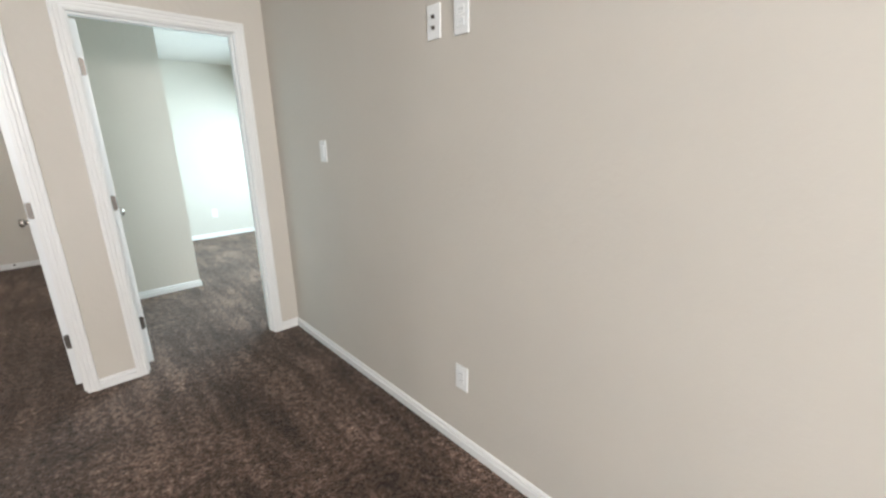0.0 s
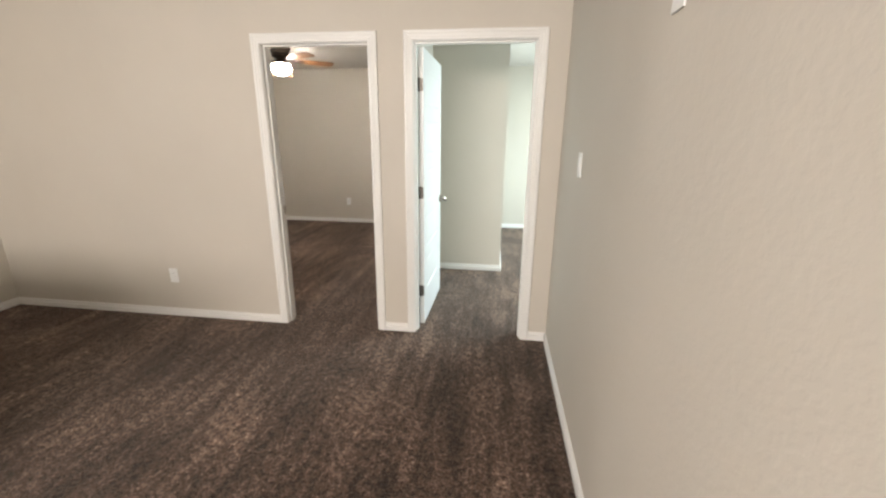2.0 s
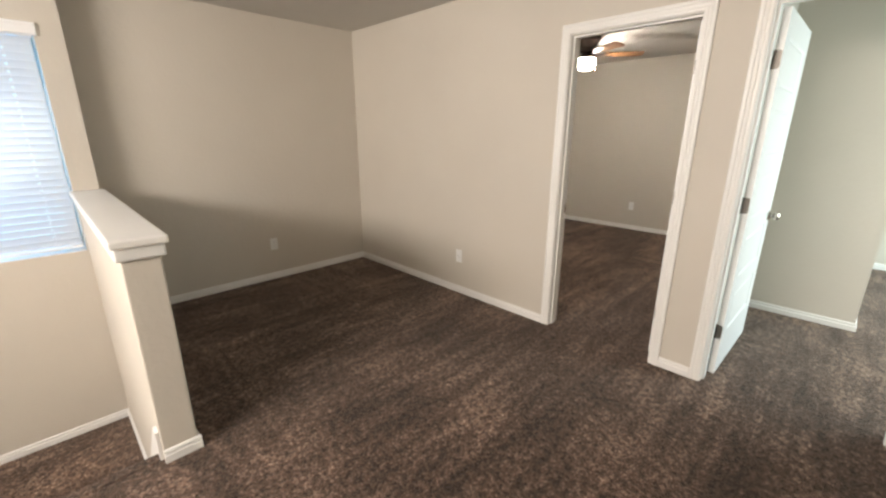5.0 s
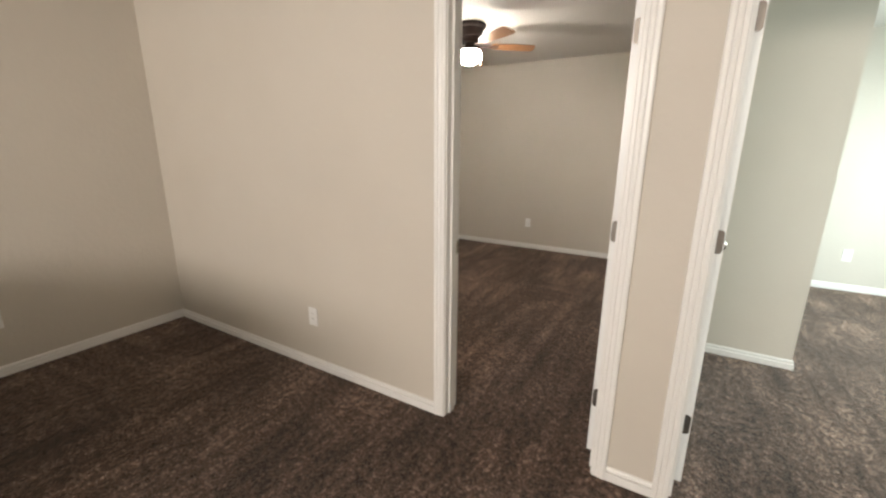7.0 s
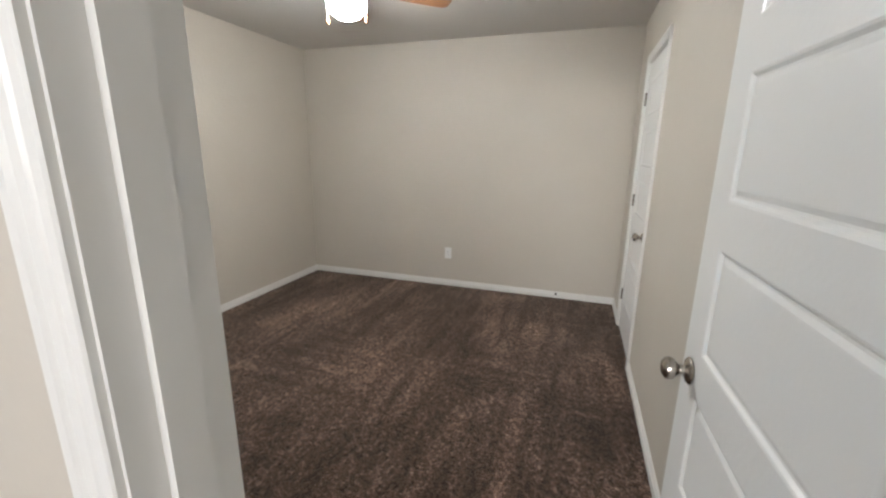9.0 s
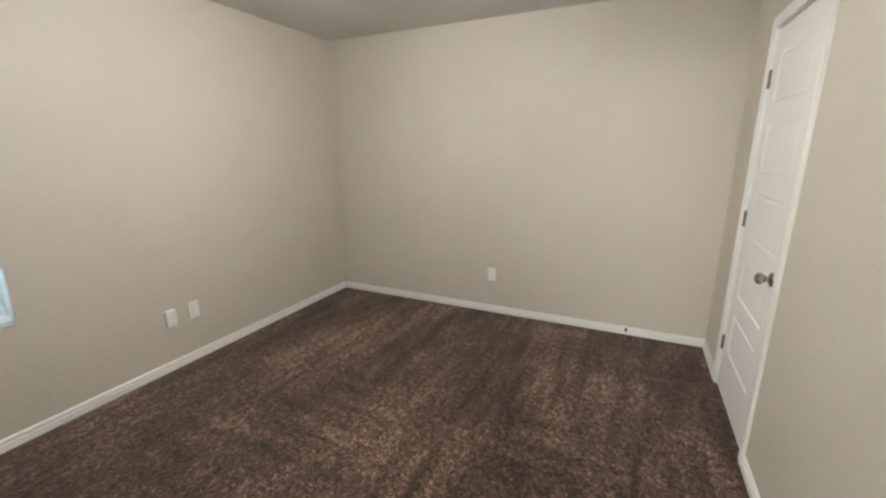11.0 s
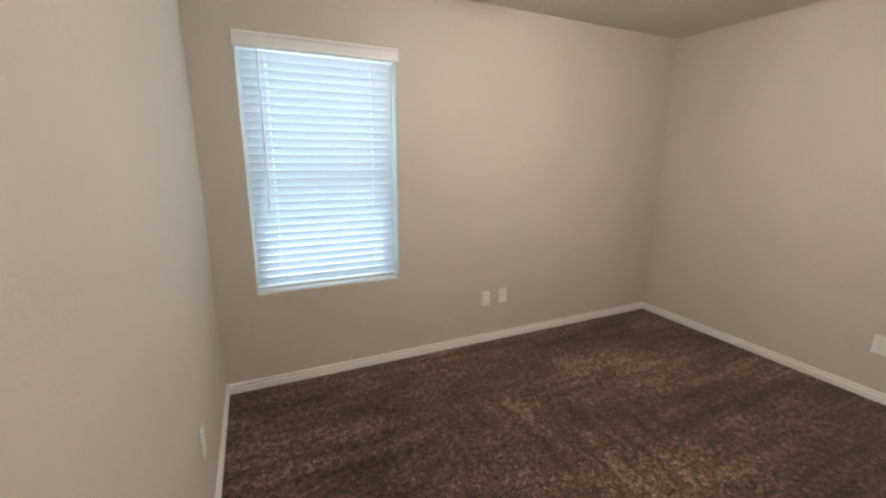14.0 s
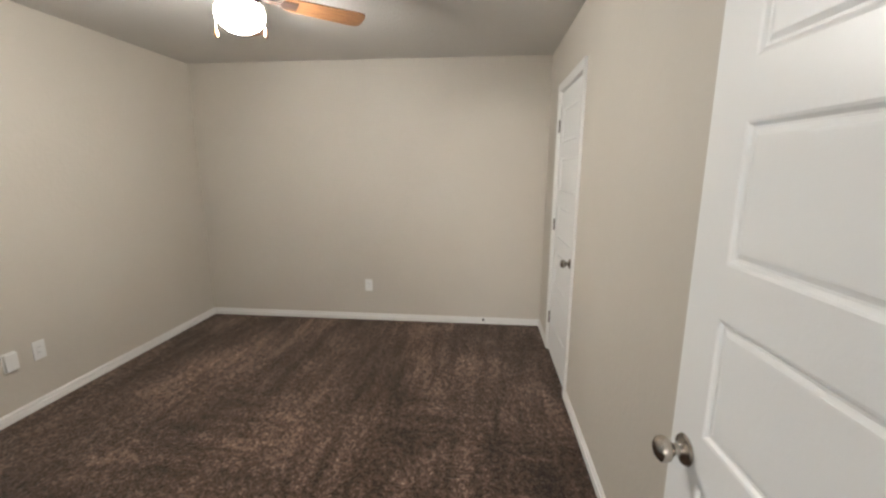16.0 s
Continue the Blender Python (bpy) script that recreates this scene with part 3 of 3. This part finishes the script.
# ---- wall plates ----
def plate(x, y, z, rz, style, label, category="outlet"):
    """A cover plate; local -y faces the room."""
    root = tagged(new("wall_" + category.replace(" ", "_")), label, category, group=category + " plates")
    root.matrix_world = pose(x, y, z, 0, 0, rz)
    part("cover", soft_box(-0.0365, 0.0365, -0.0065, -0.0002, -0.060, 0.060, 0.003, 2), PLASTIC, root)
    if style == "decora":
        part("insert", soft_box(-0.0165, 0.0165, -0.0085, -0.0055, -0.033, 0.033, 0.0012, 1), PLASTIC, root)
        for dz in (-0.0165, 0.0165):
            for dx in (-0.0065, 0.0065):
                part("slot", soft_box(dx - 0.001, dx + 0.001, -0.0089, -0.0075, dz - 0.001, dz + 0.007, 0.0003, 1), SCREW, root, "dark socket slot")
    elif style == "switch":
        part("rocker", soft_box(-0.0165, 0.0165, -0.011, -0.0055, -0.033, 0.033, 0.002, 2), PLASTIC, root, "white rocker")
    elif style == "jack":
        for dz in (-0.02, 0.018):
            j = part("jack", turned([(0, 0.0), (0.0075, 0.0), (0.0075, 0.004), (0.0045, 0.005), (0.0045, 0.011), (0, 0.011)], 12), STEEL, root, "metal cable jack")
            j.matrix_local = pose(0, -0.006, dz, 90, 0, 0)
    elif style == "deep":
        part("cover_box", soft_box(-0.033, 0.033, -0.024, -0.006, -0.052, 0.054, 0.004, 2), PLASTIC, root, "white protruding cover")
    elif style == "duplex":
        for dz in (-0.0195, 0.0195):
            part("socket", soft_box(-0.017, 0.017, -0.0085, -0.0055, dz - 0.014, dz + 0.014, 0.004, 2), PLASTIC, root)
            for dx in (-0.0065, 0.0065):
                part("slot", soft_box(dx - 0.001, dx + 0.001, -0.0089, -0.0075, dz - 0.003, dz + 0.005, 0.0003, 1), SCREW, root, "dark socket slot")
    for dz in (-0.048, 0.048):
        s = part("screw", turned([(0, 0), (0.0032, 0), (0.0032, 0.0008), (0, 0.0012)], 8), PLASTIC, root)
        s.matrix_local = pose(0, -0.0065, dz, 90, 0, 0)
    return root


plate(-1.785, DOORWALL0, 0.352, 0, "decora", "white outlet plate low on the landing wall")
plate(LEFT, 1.949, 0.36, 90, "decora", "white outlet plate low on the end wall of the landing")
plate(HALL_R, 1.338, 1.823, -90, "jack", "white cable plate high on the landing wall", "cable plate")
plate(HALL_R, 1.193, 1.816, -90, "duplex", "white outlet plate high on the landing wall for a television")
plate(HALL_R, 2.32, 1.336, -90, "switch", "white rocker light switch beside the doorway", "light switch")
plate(HALL_R, 1.197, 0.366, -90, "decora", "white outlet plate below the television outlets")
plate(-1.695, FAR, 0.357, 0, "decora", "white outlet plate low on the far bedroom wall")
plate(LEFT, 4.954, 0.363, 90, "deep", "white deep cover plate beside an outlet in the bedroom", "cable plate")
plate(LEFT, 5.118, 0.367, 90, "decora", "white outlet plate beside a cable plate in the bedroom")
plate(-2.33, DOORWALL1, 0.41, 180, "decora", "white outlet plate on the bedroom wall beside the doorway")
plate(1.60, FAR, 0.36, 0, "decora", "white outlet plate low on the side room wall")

# spring door stop on the far baseboard
stop = tagged(new("door_stop"), "small dark spring door stop on the white baseboard", "door stop")
stop.matrix_world = pose(-0.563, FAR - 0.014, 0.045)
part("spring", tube([(0.006 * math.cos(k * 0.7), -0.004 - k * 0.0009, 0.006 * math.sin(k * 0.7)) for k in range(70)], 0.0014, 5), BRONZE, stop)
tip = part("rubber_tip", turned([(0, 0), (0.008, 0), (0.008, 0.010), (0.006, 0.013), (0, 0.013)], 12), PLASTIC, stop, "white rubber tip")
tip.matrix_local = pose(0, -0.066, 0, 90, 0, 0)
base = part("base", turned([(0, 0), (0.011, 0), (0.011, 0.003), (0.007, 0.006), (0, 0.006)], 12), BRONZE, stop)
base.matrix_local = pose(0, 0, 0, 90, 0, 0)

# ---- ceiling fan ----
FAN = (-1.72, 4.94)
fan = tagged(new("ceiling_fan"), "bronze flush-mount ceiling fan with wooden blades and a lit bowl lamp", "ceiling fan")
fan.matrix_world = pose(*FAN, HIGH)
smooth(part("canopy", turned([(0, 0), (0.132, 0), (0.140, -0.006), (0.141, -0.026), (0.136, -0.034), (0.124, -0.040), (0.114, -0.066), (0.104, -0.092), (0.098, -0.104), (0, -0.104)], 40), BRONZE, fan, "dark bronze bell-shaped ceiling canopy"))
smooth(part("motor_housing", turned([(0, -0.1045), (0.090, -0.1045), (0.094, -0.112), (0.094, -0.134), (0.086, -0.146), (0.066, -0.154), (0, -0.154)], 36), BRONZE, fan, "dark bronze motor housing"))
smooth(part("switch_housing", turned([(0, -0.155), (0.044, -0.155), (0.047, -0.160), (0.047, -0.186), (0.042, -0.190), (0, -0.190)], 32), BRONZE, fan, "bronze switch housing"))
smooth(part("light_fitter", turned([(0, -0.191), (0.048, -0.191), (0.070, -0.197), (0.094, -0.203), (0.098, -0.210), (0.096, -0.218), (0, -0.218)], 36), BRONZE, fan, "bronze lamp fitter"))
bowl = [(0.088, -0.2185), (0.090, -0.226), (0.100, -0.236)] + [(0.106 * math.cos(a), -0.254 - 0.084 * math.sin(a)) for a in [k * math.pi / 20 for k in range(0, 10)]] + [(0, -0.338)]
smooth(part("glass_bowl", turned(bowl, 36), GLOW, fan, "glowing opal glass bowl"), 60)


def blade(angle):
    bm = bmesh.new()
    prof = [(0.20, 0.040), (0.24, 0.050), (0.38, 0.058), (0.55, 0.064), (0.585, 0.062), (0.60, 0.052), (0.608, 0.03), (0.61, 0.0)]
    edge = prof + [(r, -w) for r, w in reversed(prof[:-1])]
    a = [bm.verts.new((r, w, 0.003)) for r, w in edge]
    b = [bm.verts.new((r, w, -0.003)) for r, w in edge]
    bm.faces.new(a)
    bm.faces.new(b)
    for i in range(len(edge)):
        j = (i + 1) % len(edge)
        bm.faces.new([a[i], a[j], b[j], b[i]])
    ob = part("blade", bm, WOOD, fan, "reddish-brown wooden fan blade")
    ob.matrix_local = pose(0, 0, -0.172, 0, 0, angle) @ pose(0, 0, 0, -12, 0, 0)
    arm = bmesh.new()
    box(arm, 0.050, 0.20, -0.011, 0.011, -0.008, -0.003)
    box(arm, 0.19, 0.265, -0.033, 0.033, -0.0075, -0.0035)
    rounded(arm, 0.0015, 1)
    part("blade_arm", arm, BRONZE, ob, "dark bronze blade arm")


for k in range(5):
    blade(-32 + 72 * k)
for dx, dy, drop in ((-0.103, -0.03, 0.125), (0.103, 0.03, 0.118)):
    c = part("pull_chain", tube([(dx * 0.88, dy * 0.88, -0.212), (dx, dy, -0.222), (dx, dy, -0.20 - drop)], 0.0014, 6), NICKEL, fan, "thin pull chain")
    f = part("fob", turned([(0, 0), (0.006, -0.002), (0.009, -0.014), (0.0085, -0.030), (0.004, -0.036), (0, -0.036)], 14), WOOD, c, "turned wooden fob")
    f.matrix_local = pose(dx, dy, -0.20 - drop)
# ---- outside ----
setting("ground", holed(-250, 250, -250, 250, [], -3.3, -3.05, FLAT), GRASS, "dry lawn around the house", "lawn")
# eave out of view, added to keep sun off the upper blinds
setting("shade_eave", holed(LEFT - 0.75, LEFT - 0.16, SOUTH - 1, FAR + 1, [], HIGH + 0.05, HIGH + 0.2, FLAT), TRIM, "white painted eave, unseen, added to shade the window tops", "eave")
# house out of view, added to throw its gable shadow on the blinds
house = tagged(new("shade_house"), "tan sided house, unseen, added to shade the windows from the sun", "house")
part("wall", soft_box(-13, -6.6, -1.0, 8.0, -3.05, 3.2, 0.01, 1), SIDING, house)
bm = bmesh.new()
gable = [(-1.35, 3.0), (3.5, 6.65), (8.35, 3.0), (8.35, 3.2), (3.5, 6.87), (-1.35, 3.2)]
a = [bm.verts.new((-13.3, y, z)) for y, z in gable]
b = [bm.verts.new((-6.3, y, z)) for y, z in gable]
for i in range(6):
    bm.faces.new([a[i], a[(i + 1) % 6], b[(i + 1) % 6], b[i]])
for v in (a, b):
    bm.faces.new([v[0], v[1], v[4], v[5]])
    bm.faces.new([v[1], v[2], v[3], v[4]])
part("roof", bm, SHINGLE, house, "dark shingle gable roof shaped to cut the sun")
bm = bmesh.new()
for x in (-6.6,):
    t3 = [[bm.verts.new((x + d, y, z)) for y, z in ((-0.99, 3.2), (7.99, 3.2), (3.5, 6.6))] for d in (0, -0.1)]
    bm.faces.new(t3[0])
    bm.faces.new(t3[1])
    for i in range(3):
        bm.faces.new([t3[0][i], t3[0][(i + 1) % 3], t3[1][(i + 1) % 3], t3[1][i]])
part("gable", bm, SIDING, house)
